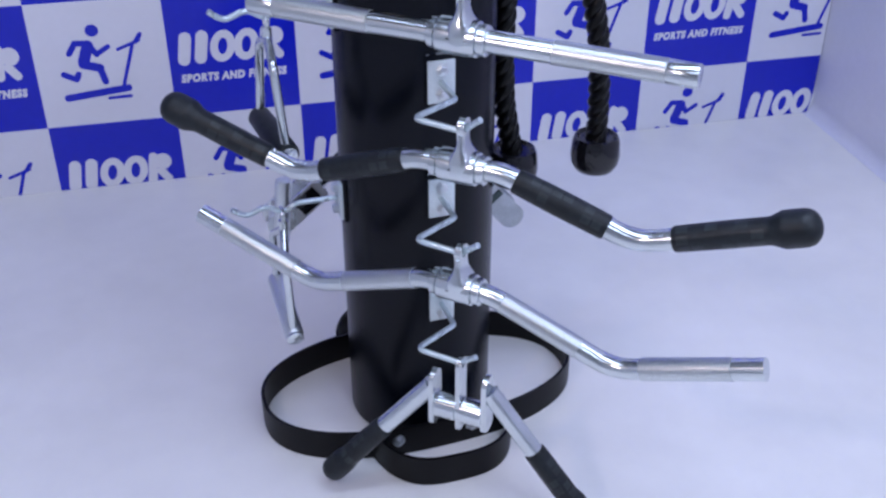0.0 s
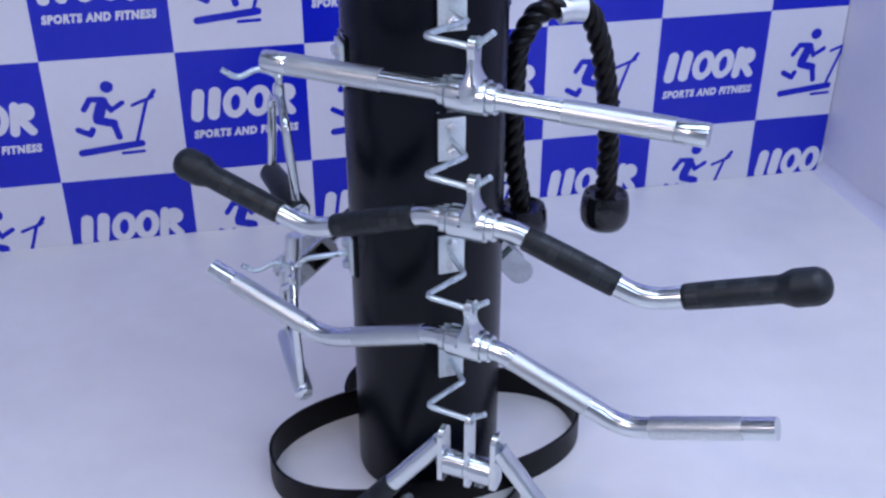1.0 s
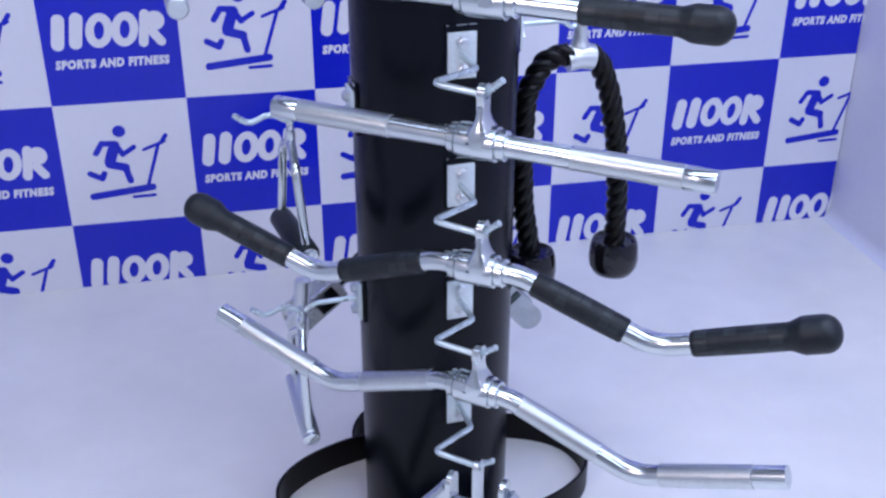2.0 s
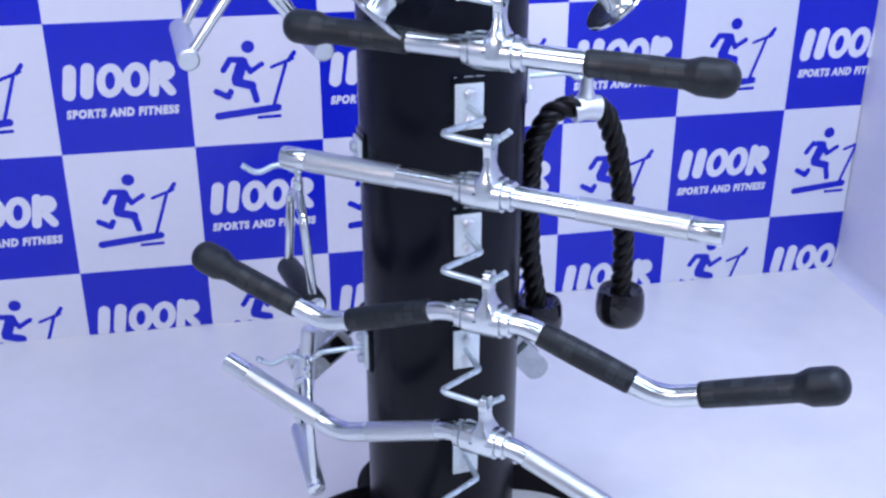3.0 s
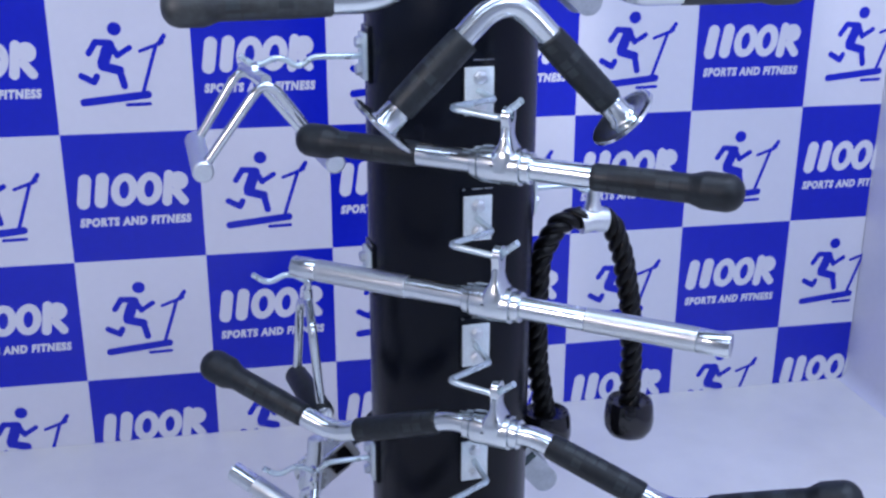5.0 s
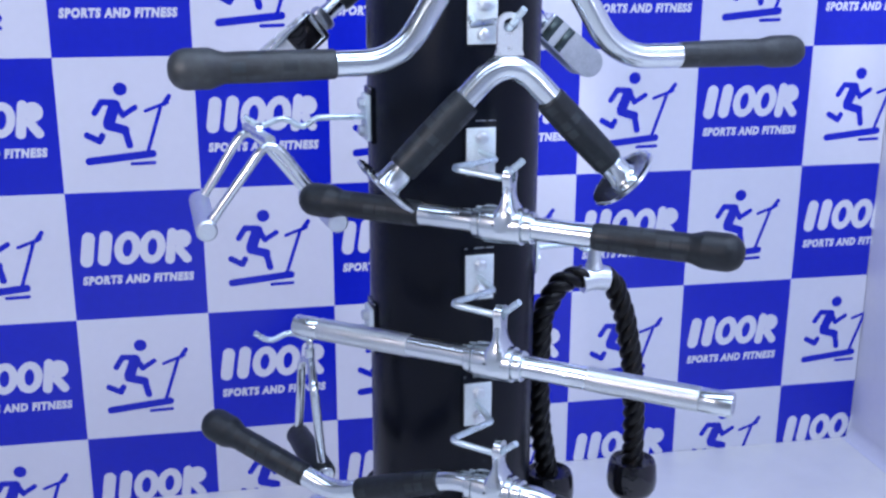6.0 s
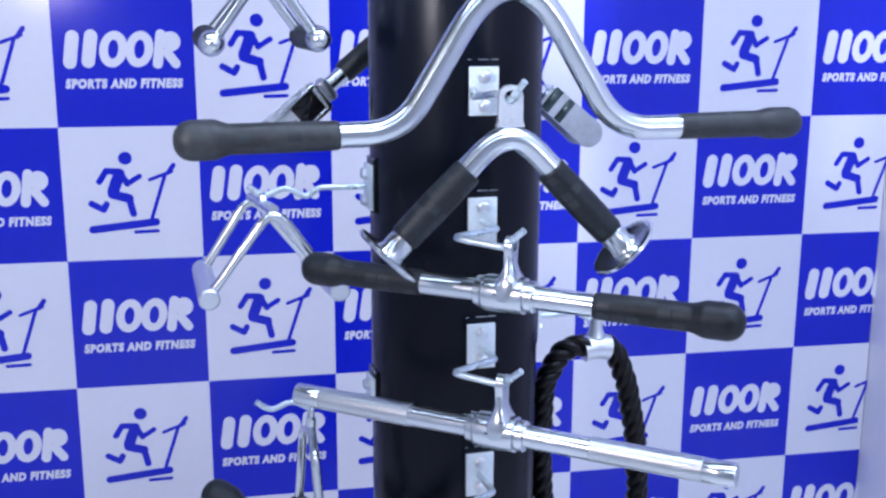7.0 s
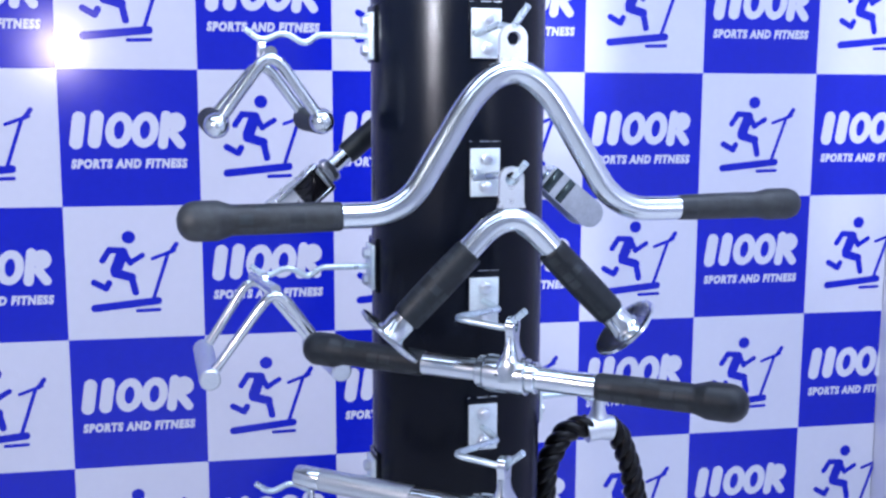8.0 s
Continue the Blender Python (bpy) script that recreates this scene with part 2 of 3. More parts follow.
def printed_ring(name, cx, cy, a, b, wide, lean, lift, mat):
    bm, n, inner, outer = bmesh.new(), 28, [], []
    for k in range(n):
        c, s = math.cos(2 * math.pi * k / n), math.sin(2 * math.pi * k / n)
        for lst, ra, rb in ((outer, a, b), (inner, a - wide, b - wide)):
            lst.append(bm.verts.new(((cx + ra * c - lean * rb * s) * SQ_X, -lift, -(cy + rb * s) * SQ_Z)))
    for k in range(n):
        k2 = (k + 1) % n
        bm.faces.new((outer[k], outer[k2], inner[k2], inner[k]))
    return flat_piece(name, bm, mat)


def lettering(text, width, height):
    """Words as a flat mesh, fitted into a width and height."""
    curve = bpy.data.curves.new("lettering", "FONT")
    curve.body, curve.size, curve.offset, curve.resolution_u, curve.shear = text, 1.0, 0.066, 3, 0.16
    curve.space_character = 1.18
    ob = new("lettering", curve)
    bpy.context.view_layer.update()
    data = bpy.data.meshes.new_from_object(ob.evaluated_get(bpy.context.evaluated_depsgraph_get()))
    bpy.data.objects.remove(ob)
    xs, ys = [v.co.x for v in data.vertices], [v.co.y for v in data.vertices]
    for v in data.vertices:
        v.co = Vector(((v.co.x - min(xs)) / (max(xs) - min(xs)) * width, -0.0014, (v.co.y - min(ys)) / (max(ys) - min(ys)) * height))
    data.materials.clear()
    data.materials.append(VINYL)
    return data


EMBLEM_MESHES = [printed("emblem_disc" if len(o) > 19 else "emblem_bar", o, 0.0011 + 0.00004 * k, BLUE) for k, o in enumerate(EMBLEM)]

# the maker's mark, as plain bars, rings and a disc
MARK_BARS = [capsule(0.116, 0.532, 0.143, 0.352, 0.047), capsule(0.245, 0.526, 0.273, 0.346, 0.047), capsule(0.735, 0.545, 0.765, 0.335, 0.036), capsule(0.81, 0.47, 0.865, 0.545, 0.034),
             [(0.835 + 0.070 * math.cos(k * math.pi / 12), 0.385 + 0.072 * math.sin(k * math.pi / 12)) for k in range(24)]]
MARK_MESHES = [printed("mark_bar", o, 0.0014 + 0.00004 * k, VINYL) for k, o in enumerate(MARK_BARS)]
MARK_MESHES += [printed_ring("mark_ring", cx, 0.44, 0.099, 0.130, 0.062, 0.12, lift, VINYL) for cx, lift in ((0.425, 0.0014), (0.61, 0.00146))]
words_mesh = lettering("SPORTS AND FITNESS", 0.835 * SQ_X, 0.072 * SQ_Z)


def square(i, j):
    x0, z0 = GRID_X + i * SQ_X, GRID_Z - j * SQ_Z
    blue = (i + j) % 2 == 1
    bm = block(bmesh.new(), (0, -0.0008, max(-SQ_Z, -z0 + 0.0005)), (min(SQ_X, RIGHT_X - 0.003 - x0), -0.0002, 0))
    ob = part("square", bm, BLUE if blue else VINYL, banner, "blue printed square" if blue else "white printed square", False)
    ob.location = (x0, 0, z0)
    if i < -3 or j < -3:
        return
    pieces = MARK_MESHES if blue else EMBLEM_MESHES
    for data in pieces:
        piece = new(data.name.split(".")[0], data)
        piece.parent = ob
    if blue and j < 3:
        piece = new("lettering", words_mesh)
        piece.parent, piece.location = ob, (0.075 * SQ_X, 0, -0.722 * SQ_Z)


for i in range(-7, 7):
    for j in range(-5, 4):
        square(i, j)

# ---- the stand ----
RAD, TURN_ROW = 0.106, -84.5      # radius of the column; heading of its front row of hooks
stand = thing("display_stand", pose(0, 0, 0), "black round steel column on a base of crossed oval hoops", "display stand")
col = lathe(bmesh.new(), (0, 0, 0), (0, 0, 1), [(0.0, 0), (0.0, RAD - 0.002), (0.002, RAD), (1.598, RAD), (1.60, RAD - 0.002), (1.60, 0)], 96)
part("column", col, COLUMN, stand, "glossy black powder-coated column")


def hoop(a, b, power, z, high, thick, turn, shift=0.0, gap=0.0, side=0):
    """A strip on edge bent into an oval."""
    bm, n, rings = bmesh.new(), 96, []
    for k in range(n):
        t = 2 * math.pi * k / n
        c, s = math.cos(t), math.sin(t)
        r = (abs(c / a) ** power + abs(s / b) ** power) ** (-1 / power)
        rings.append([bm.verts.new((r * c * q, r * s * q, h)) for q, h in ((1, z), (1, z + high), (1 - thick / r, z + high), (1 - thick / r, z))])
    for k in range(n):
        p, q = rings[k], rings[(k + 1) % n]
        if side and min(side * p[0].co.y, side * q[0].co.y) < gap:
            continue
        for i in range(4):
            bm.faces.new((p[i], q[i], q[(i + 1) % 4], p[(i + 1) % 4]))
    for v in [v for v in bm.verts if not v.link_faces]:
        bm.verts.remove(v)
    ends = [e for e in bm.edges if e.is_boundary]
    if ends:
        bmesh.ops.holes_fill(bm, edges=ends, sides=4)
    bmesh.ops.transform(bm, matrix=pose(0, shift, 0, 0, 0, turn), verts=bm.verts)
    return bm


part("base_hoop", hoop(0.245, 0.129, 2.3, 0.0005, 0.048, 0.005, 6.0, 0.0015), STRIP, stand, "oval hoop of black flat steel")
for side, gap in ((-1, 0.117), (1, 0.124)):
    part("base_bow", hoop(0.1145, 0.203, 3.0, 0.0009, 0.0476, 0.005, 4.5, 0.0, gap, side), STRIP, stand, "bow of black flat steel")
for deg, reach in ((-114.5, 0.140), (-66, 0.128), (62, 0.148), (115, 0.131)):
    m = pose(0, 0, 0.028, 0, 0, deg)
    bm = lathe(bmesh.new(), m @ Vector((reach, 0, 0)), m.to_3x3() @ Vector((1, 0, 0)), [(0, 0.0105), (0.003, 0.0105), (0.0032, 0.008), (0.009, 0.0076), (0.011, 0.005), (0.011, 0)], 12)
    part("bolt", bm, SATIN, stand, "steel bolt head")

FRONT_Z = (0.2474, 0.4127, 0.5736, 0.7372, 0.8887, 1.038, 1.194)
LEFT_Z = (0.374, 0.647, 0.917, 1.194)


def hook(m, line, label, bend=0.008):
    """A hook with its screwed plate: local x points out of the column, y to the side, z up; x from the column's axis."""
    ob = thing("wall_hook", m, label, "hook", "hooks on the column")
    part("backing_plate", block(bmesh.new(), (RAD - 0.004, -0.0195, -0.031), (RAD + 0.002, 0.0195, 0.0355), 0.001), COLUMN, ob, "black backing plate")
    part("mounting_plate", block(bmesh.new(), (RAD + 0.0022, -0.0175, -0.0275), (RAD + 0.0065, 0.0175, 0.0275), 0.001), ZINC, ob, "zinc-plated steel plate")
    # worn top edge and its broken glints, modelled as short bright strips
    for a, b in ((-0.0185, -0.0150), (-0.0060, 0.0065), (0.0090, 0.0185)):
        part("worn_glint", block(bmesh.new(), (RAD + 0.0008, a, 0.0349), (RAD + 0.0024, b, 0.0358)), CHROME, ob, "glinting bare worn edge of the backing plate", False)
    for z in (-0.0165, 0.0165):
        bm = lathe(bmesh.new(), (RAD + 0.0062, 0, z), (1, 0, 0), [(0, 0.0088), (0.0014, 0.0088), (0.0016, 0.0072), (0.0065, 0.0070), (0.0080, 0.005), (0.0084, 0)], 6)
        part("bolt", bm, SATIN, ob, "hexagonal bolt head")
    part("rod", tube(rounded(line, bend, 8), 0.0037, 14), ROD, ob, "bent zinc-plated rod")
    return ob


ZIG = [(RAD + 0.006, -0.001, 0), (0.166, -0.001, 0.001), (0.201, -0.0635, 0.002), (0.238, -0.0185, -0.004), (0.261, -0.005, 0.018)]
SHORT = [(RAD + 0.006, -0.014, 0.002), (0.152, -0.025, -0.003), (0.200, -0.017, 0.004), (0.238, -0.0145, -0.001), (0.256, -0.005, 0.020)]
WAVE = [(RAD + 0.006, 0, 0), (0.172, 0, 0.001), (0.187, 0, -0.011), (0.211, 0, 0.004), (0.238, 0, -0.008), (0.256, 0, 0.006)]
for k, z in enumerate(FRONT_Z):
    hook(pose(0, 0, z, 0, 0, TURN_ROW), SHORT if k > 4 else ZIG, "zinc-plated zigzag rod hook bolted to the black column")
for z in LEFT_Z:
    hook(pose(0, 0, z, 0, 0, TURN_ROW - 90), WAVE, "zinc-plated wavy rod hook bolted to the black column", 0.022)
hook(pose(0, 0, 0.735, 0, 0, TURN_ROW + 90), WAVE, "zinc-plated wavy rod hook bolted to the black column", 0.022)
for z in (0.42, 1.12):
    hook(pose(0, 0, z, 0, 0, TURN_ROW + 180), WAVE, "zinc-plated wavy rod hook bolted to the black column", 0.022)

N1 = Vector((math.cos(radians(TURN_ROW)), math.sin(radians(TURN_ROW)), 0))
E1 = Vector((-N1.y, N1.x, 0))


def spot(out, side, z):
    """A place given by its distance out of the column's axis along the front row, its distance to the side, and its height."""
    return N1 * out + E1 * side + Vector((0, 0, z))


# ---- bars on the front hooks ----


def ring_outline(top, ring_r, foot_y, foot_z, n=22):
    """The outline of an upright lug: a round head at height top over a flared foot."""
    pts = []
    for k in range(n + 1):
        a = math.radians(-35) + math.radians(250) * k / n
        pts.append((ring_r * math.cos(a), top + ring_r * math.sin(a)))
    pts += [(-ring_r * 0.80, top * 0.55), (-foot_y * 0.75, foot_z + 0.006), (-foot_y, foot_z), (foot_y, foot_z), (foot_y * 0.75, foot_z + 0.006), (ring_r * 0.80, top * 0.55)]
    return pts


def swivel(bar, top=0.055):
    """The revolving hub in the middle of a bar, with the lug that hangs on the hook."""
    hub = part("hub", lathe(bmesh.new(), (-0.033, 0, 0), (1, 0, 0), [
        (0, 0.0125), (0.0, 0.0158), (0.001, 0.0168), (0.008, 0.0172), (0.0084, 0.0150), (0.0100, 0.0150), (0.0104, 0.0186), (0.0112, 0.0194), (0.0150, 0.0198),
        (0.0510, 0.0198), (0.0548, 0.0194), (0.0556, 0.0186), (0.0560, 0.0150), (0.0576, 0.0150), (0.0580, 0.0172), (0.065, 0.0168), (0.066, 0.0158), (0.066, 0.0125)], 36), CHROME, bar, "polished revolving sleeve")
    turn = Matrix(((0, 0, 1, 0), (1, 0, 0, 0), (0, 1, 0, 0), (0, 0, 0, 1)))
    bm = plate(bmesh.new(), ring_outline(top, 0.0115, 0.0125, 0.020), 0.0084, Matrix.Translation((0.004, 0, 0)) @ turn, (0, top, 0.0058))
    bmesh.ops.bevel(bm, geom=[e for e in bm.edges if e.is_boundary is False and e.calc_face_angle(0) > 1.2], offset=0.0016, segments=2, affect="EDGES")
    part("lug", bm, CHROME, bar, "cast hanging lug")
    # the foot of the lug spreads over the sleeve
    bm, rings = bmesh.new(), []
    for z, hx, hy in ((-0.004, 0.0150, 0.0203), (0.004, 0.0152, 0.0203), (0.010, 0.0150, 0.0198), (0.0155, 0.0140, 0.0186), (0.0195, 0.0112, 0.0170), (0.024, 0.0082, 0.0150), (0.030, 0.0060, 0.0130), (0.036, 0.0050, 0.0114), (0.042, 0.0046, 0.0104)):
        ring = []
        for k in range(24):
            c, d = math.cos(2 * math.pi * k / 24), math.sin(2 * math.pi * k / 24)
            ring.append(bm.verts.new((0.004 + hx * math.copysign(abs(c) ** 0.65, c), hy * math.copysign(abs(d) ** 0.65, d), z)))
        rings.append(ring)
    for a, b in zip(rings, rings[1:]):
        for k in range(24):
            bm.faces.new((a[k], a[(k + 1) % 24], b[(k + 1) % 24], b[k]))
    bm.faces.new(rings[0])
    bm.faces.new(rings[-1])
    part("lug_foot", bm, CHROME, bar, "flared foot of the lug")
    part("set_screw", lathe(bmesh.new(), (-0.006, -0.0188, 0.002), (0, -1, 0), [(0, 0.0024), (0.0008, 0.0024), (0.0008, 0)], 10), PLASTIC, bar, "small dark set screw")
    return hub


def grip(bar, pts, knob=0, r=0.0150, mat=None, bulge=0.0205):
    """A moulded rubber sleeve along points, with a rounded knob at its end where asked (1: last point, -1: first)."""
    mat = mat or RUBBER
    if knob < 0:
        pts = pts[::-1]
    total, line, radii = length(pts), [], []
    steps = 52
    for k in range(steps + 1):
        s = total * k / steps
        seg = between(pts, 0, max(s, 1e-5))
        line.append(seg[-1])
        radii.append(r * (0.97 + 0.05 * math.sin(math.pi * k / steps)))
    radii[0] *= 0.93
    if knob:
        for k in range(steps + 1):
            s = total * (1 - k / steps)
            if s < 0.036:
                radii[k] = r + (bulge - r) * min(1, max(0, (0.036 - s) / 0.014)) ** 1.1
        end, way = line[-1], (line[-1] - line[-2]).normalized()
        for q, f in ((0.003, 0.975), (0.007, 0.91), (0.0105, 0.80), (0.0135, 0.63), (0.0158, 0.42), (0.0168, 0.2), (0.017, 0.02)):
            line.append(end + way * q)
            radii.append(bulge * f)
    else:
        radii[-1] *= 0.93
    n, dice = 28, random.Random(round(total * 1e5) + 7 * knob)
    bm = tube(line, radii, n)
    bm.faces.ensure_lookup_table()
    # scattered rectangular patches in a lighter, smoother tone
    for row in range(2, steps - 19 if knob else steps - 6, 6):
        for col in range(0, n, 4):
            if dice.random() < 0.40:
                for k in range(5):
                    for c in range(3):
                        bm.faces[(row + k) * n + (col + c) % n].material_index = 1
    ob = part("grip", bm, mat, bar, "moulded black rubber grip with lighter patches")
    ob.data.materials.append(PATCH)
    return ob


def steel(bar, pts, r=0.0127, name="shaft", mat=None, label="polished chrome shaft"):
    return part(name, tube(pts, r, 28), mat or CHROME, bar, label)


def bar_pose(side, z, psi, out=0.238):
    return Matrix.Translation(spot(out, side, z)) @ pose(0, 0, 0, 0, 0, TURN_ROW + 90 - psi)


# straight knurled bar
b = thing("straight_bar", bar_pose(-0.0222, 0.681, 41.5) @ pose(0, 0, 0, 0, 0.6, 0), "short straight chrome bar with knurled hand areas on a hook", "cable bar", "bars on the front hooks")
steel(b, [Vector((-0.250, 0, 0)), Vector((0.250, 0, 0))], 0.0125)
for s in (-1, 1):
    part("knurl", lathe(bmesh.new(), (s * 0.105, 0, 0), (s, 0, 0), [(0, 0.0125), (0.0005, 0.0131), (0.117, 0.0131), (0.1175, 0.0125)], 32), KNURL, b, "knurled chrome hand area")
    part("end_cap", lathe(bmesh.new(), (s * 0.2225, 0, 0), (s, 0, 0), [(0, 0.0126), (0.0005, 0.0129), (0.0318, 0.0129), (0.0326, 0.0126), (0.0331, 0.0118), (0.0331, 0)], 32), CHROME, b)
swivel(b)

# cambered knurled bar
b = thing("cambered_bar", bar_pose(-0.0215, 0.3620, 44.5), "chrome cambered curl bar with knurled hand areas, hanging from a hook", "cable bar", "bars on the front hooks")
for s in (-1, 1):
    line = rounded([Vector((s * 0.0, 0, 0)), Vector((s * 0.045, 0, -0.001)), Vector((s * 0.203, 0, -0.0575 if s > 0 else -0.055)), Vector((0.371 if s > 0 else -0.380, 0, 0.0015 if s > 0 else 0.004))], 0.075, 10)
    total = length(line)
    steel(b, between(line, 0, total - 0.004), 0.0125)
    part("knurl", tube(between(line, 0.06, 0.165), 0.0131, 32), KNURL, b, "knurled chrome hand area")
    part("knurl", tube(between(line, 0.245, total - 0.037), 0.0136, 32), KNURL, b, "knurled chrome hand area")
    part("end_cap", tube(between(line, total - 0.034, total), 0.0130, 32), CHROME, b)
swivel(b, 0.050)

# cambered bar with rubber grips
b = thing("gripped_cambered_bar", bar_pose(-0.0204, 0.5262, 40.5), "cambered chrome bar with four black rubber grips on a hook", "cable bar", "bars on the front hooks")
for s in (-1, 1):
    line = rounded([Vector((0, 0, 0)), Vector((s * 0.050, 0, 0.001)), Vector((s * 0.208, 0, -0.0535 if s > 0 else -0.051)), Vector((s * 0.379, 0, 0.0045 if s > 0 else 0.006))], 0.075, 10)
    steel(b, line, 0.0125)
    total = length(line)
    grip(b, between(line, 0.068, 0.182))
    grip(b, between(line, 0.258, total), 1)
swivel(b, 0.050)

# short straight bar with rubber grips
b = thing("gripped_straight_bar", bar_pose(-0.0150, 0.8345, 40.5) @ pose(0, 0, 0, 0, 0.9, 0), "short straight chrome cable bar with two black rubber grips", "cable bar", "bars on the front hooks")
steel(b, [Vector((-0.22, 0, 0)), Vector((0.22, 0, 0))], 0.0125)
for s in (-1, 1):
    grip(b, [Vector((s * 0.097, 0, 0)), Vector((s * 0.231, 0, 0.001))], 1, 0.0145, RUBBER, 0.0190)
swivel(b, 0.052)


def lug_plate(bar, top, low, wide, out=0.0):
    """A flat lug with a round head and a hole, facing out, welded on a bent bar."""
    turn = Matrix(((1, 0, 0, 0), (0, 0, 1, out), (0, 1, 0, 0), (0, 0, 0, 1)))
    pts = [(wide * 0.5 * math.cos(math.radians(-10 + 200 * k / 18)), top + wide * 0.5 * math.sin(math.radians(-10 + 200 * k / 18))) for k in range(19)]
    pts += [(-wide * 0.5, top - wide * 0.3), (-wide * 0.50, low + 0.006), (-wide * 0.58, low), (wide * 0.58, low), (wide * 0.50, low + 0.006), (wide * 0.5, top - wide * 0.3)]
    return part("lug", plate(bmesh.new(), pts, 0.008, turn, (0, top, 0.0072)), LUG, bar, "flat welded lug with a hole")


# angled press-down bar with end discs
b = thing("press_down_bar", bar_pose(-0.0138, 1.005, 6), "chrome V-shaped press-down bar with black grips and end discs", "cable bar", "bars on the front hooks")
lug_plate(b, 0.036, 0.006, 0.0255)
steel(b, rounded([Vector((-0.130, 0, -0.128)), Vector((0, 0, 0.010)), Vector((0.130, 0, -0.128))], 0.042, 12), 0.0128)
for s in (-1, 1):
    way = Vector((s * 0.130, 0, -0.134)).normalized()
    at = Vector((0, 0, 0.006))
    grip(b, [at + way * 0.062, at + way * 0.158], 0, 0.0165)
    part("collar", lathe(bmesh.new(), at + way * 0.160, way, [(0, 0.0128), (0, 0.0142), (0.016, 0.0142), (0.020, 0.017), (0.0205, 0.0128)], 28), CHROME, b)
    part("end_disc", lathe(bmesh.new(), at + way * 0.180, way, [(0, 0), (0, 0.030), (-0.001, 0.036), (0.0, 0.0385), (0.003, 0.0388), (0.005, 0.036), (0.005, 0)], 44), CHROME, b, "polished round end disc")

# wide bar with a peak
b = thing("peaked_bar", bar_pose(-0.0141, 1.1483, 1.5), "wide chrome bar bent into a peak with worn rubber grips", "cable bar", "bars on the front hooks")
lug_plate(b, 0.034, 0.006, 0.029)
line = rounded([Vector((-0.318, 0, -0.143)), Vector((-0.113, 0, -0.141)), Vector((0, 0, 0.046)), Vector((0.117, 0, -0.142)), Vector((0.318, 0, -0.140))], 0.070, 14)
steel(b, line, 0.0128)
total = length(line)
grip(b, between(line, 0, 0.142), -1, 0.0150, FADED, 0.0198)
grip(b, between(line, total - 0.130, total), 1, 0.0140, FADED, 0.0172)

# swivelling pair of handles
C0 = bar_pose(-0.0162, 0.1655, 41.4)
b = thing("swivel_handle", C0, "pair of chrome swivel handles with black grips on one hook", "cable handle", "bars on the front hooks")
across = Matrix(((0, 0, 1, 0), (1, 0, 0, 0), (0, 1, 0, 0), (0, 0, 0, 1)))


def tab(low, high, wide, n=12):
    """The outline of a flat bar with round ends, upright."""
    r = wide / 2
    return [(r * math.cos(math.pi * k / n), high - r + r * math.sin(math.pi * k / n)) for k in range(n + 1)] + [(-r * math.cos(math.pi * k / n), low + r * 0.5 - r * 0.5 * math.sin(math.pi * k / n)) for k in range(n + 1)]


part("hanging_plate", plate(bmesh.new(), tab(-0.030, 0.086, 0.024), 0.006, across, (0, 0.076, 0.006)), CHROME, b, "upright chrome plate")
part("cross_tube", lathe(bmesh.new(), (-0.033, 0, 0), (1, 0, 0), [(0, 0.010), (0, 0.0165), (0.001, 0.0175), (0.029, 0.0175), (0.030, 0.015), (0.036, 0.015), (0.037, 0.0175), (0.065, 0.0175), (0.066, 0.0165), (0.066, 0.010)], 32), CHROME, b, "polished cross tube")
for s, low, high in ((-1, -0.030, 0.055), (1, -0.022, 0.066)):
    part("side_plate", plate(bmesh.new(), tab(low, high, 0.028), 0.007, Matrix.Translation((s * 0.0365, 0, 0)) @ across), CHROME, b, "chrome side plate")
for at, way in ((Vector((-0.040, -0.001, 0.030)), Vector((-0.140, -0.045, -0.172))), (Vector((0.040, -0.001, 0.042)), Vector((0.634, 0, -0.773)))):
    way = way.normalized()
    steel(b, [at, at + way * 0.20], 0.0125, "arm")
    grip(b, [at + way * 0.100, at + way * 0.211], 1, 0.0150, RUBBER, 0.0178)

# ---- handles on the side hooks ----


def placer(origin):
    o = Vector(origin)
    return lambda out, side, z: spot(out, side, z) - o


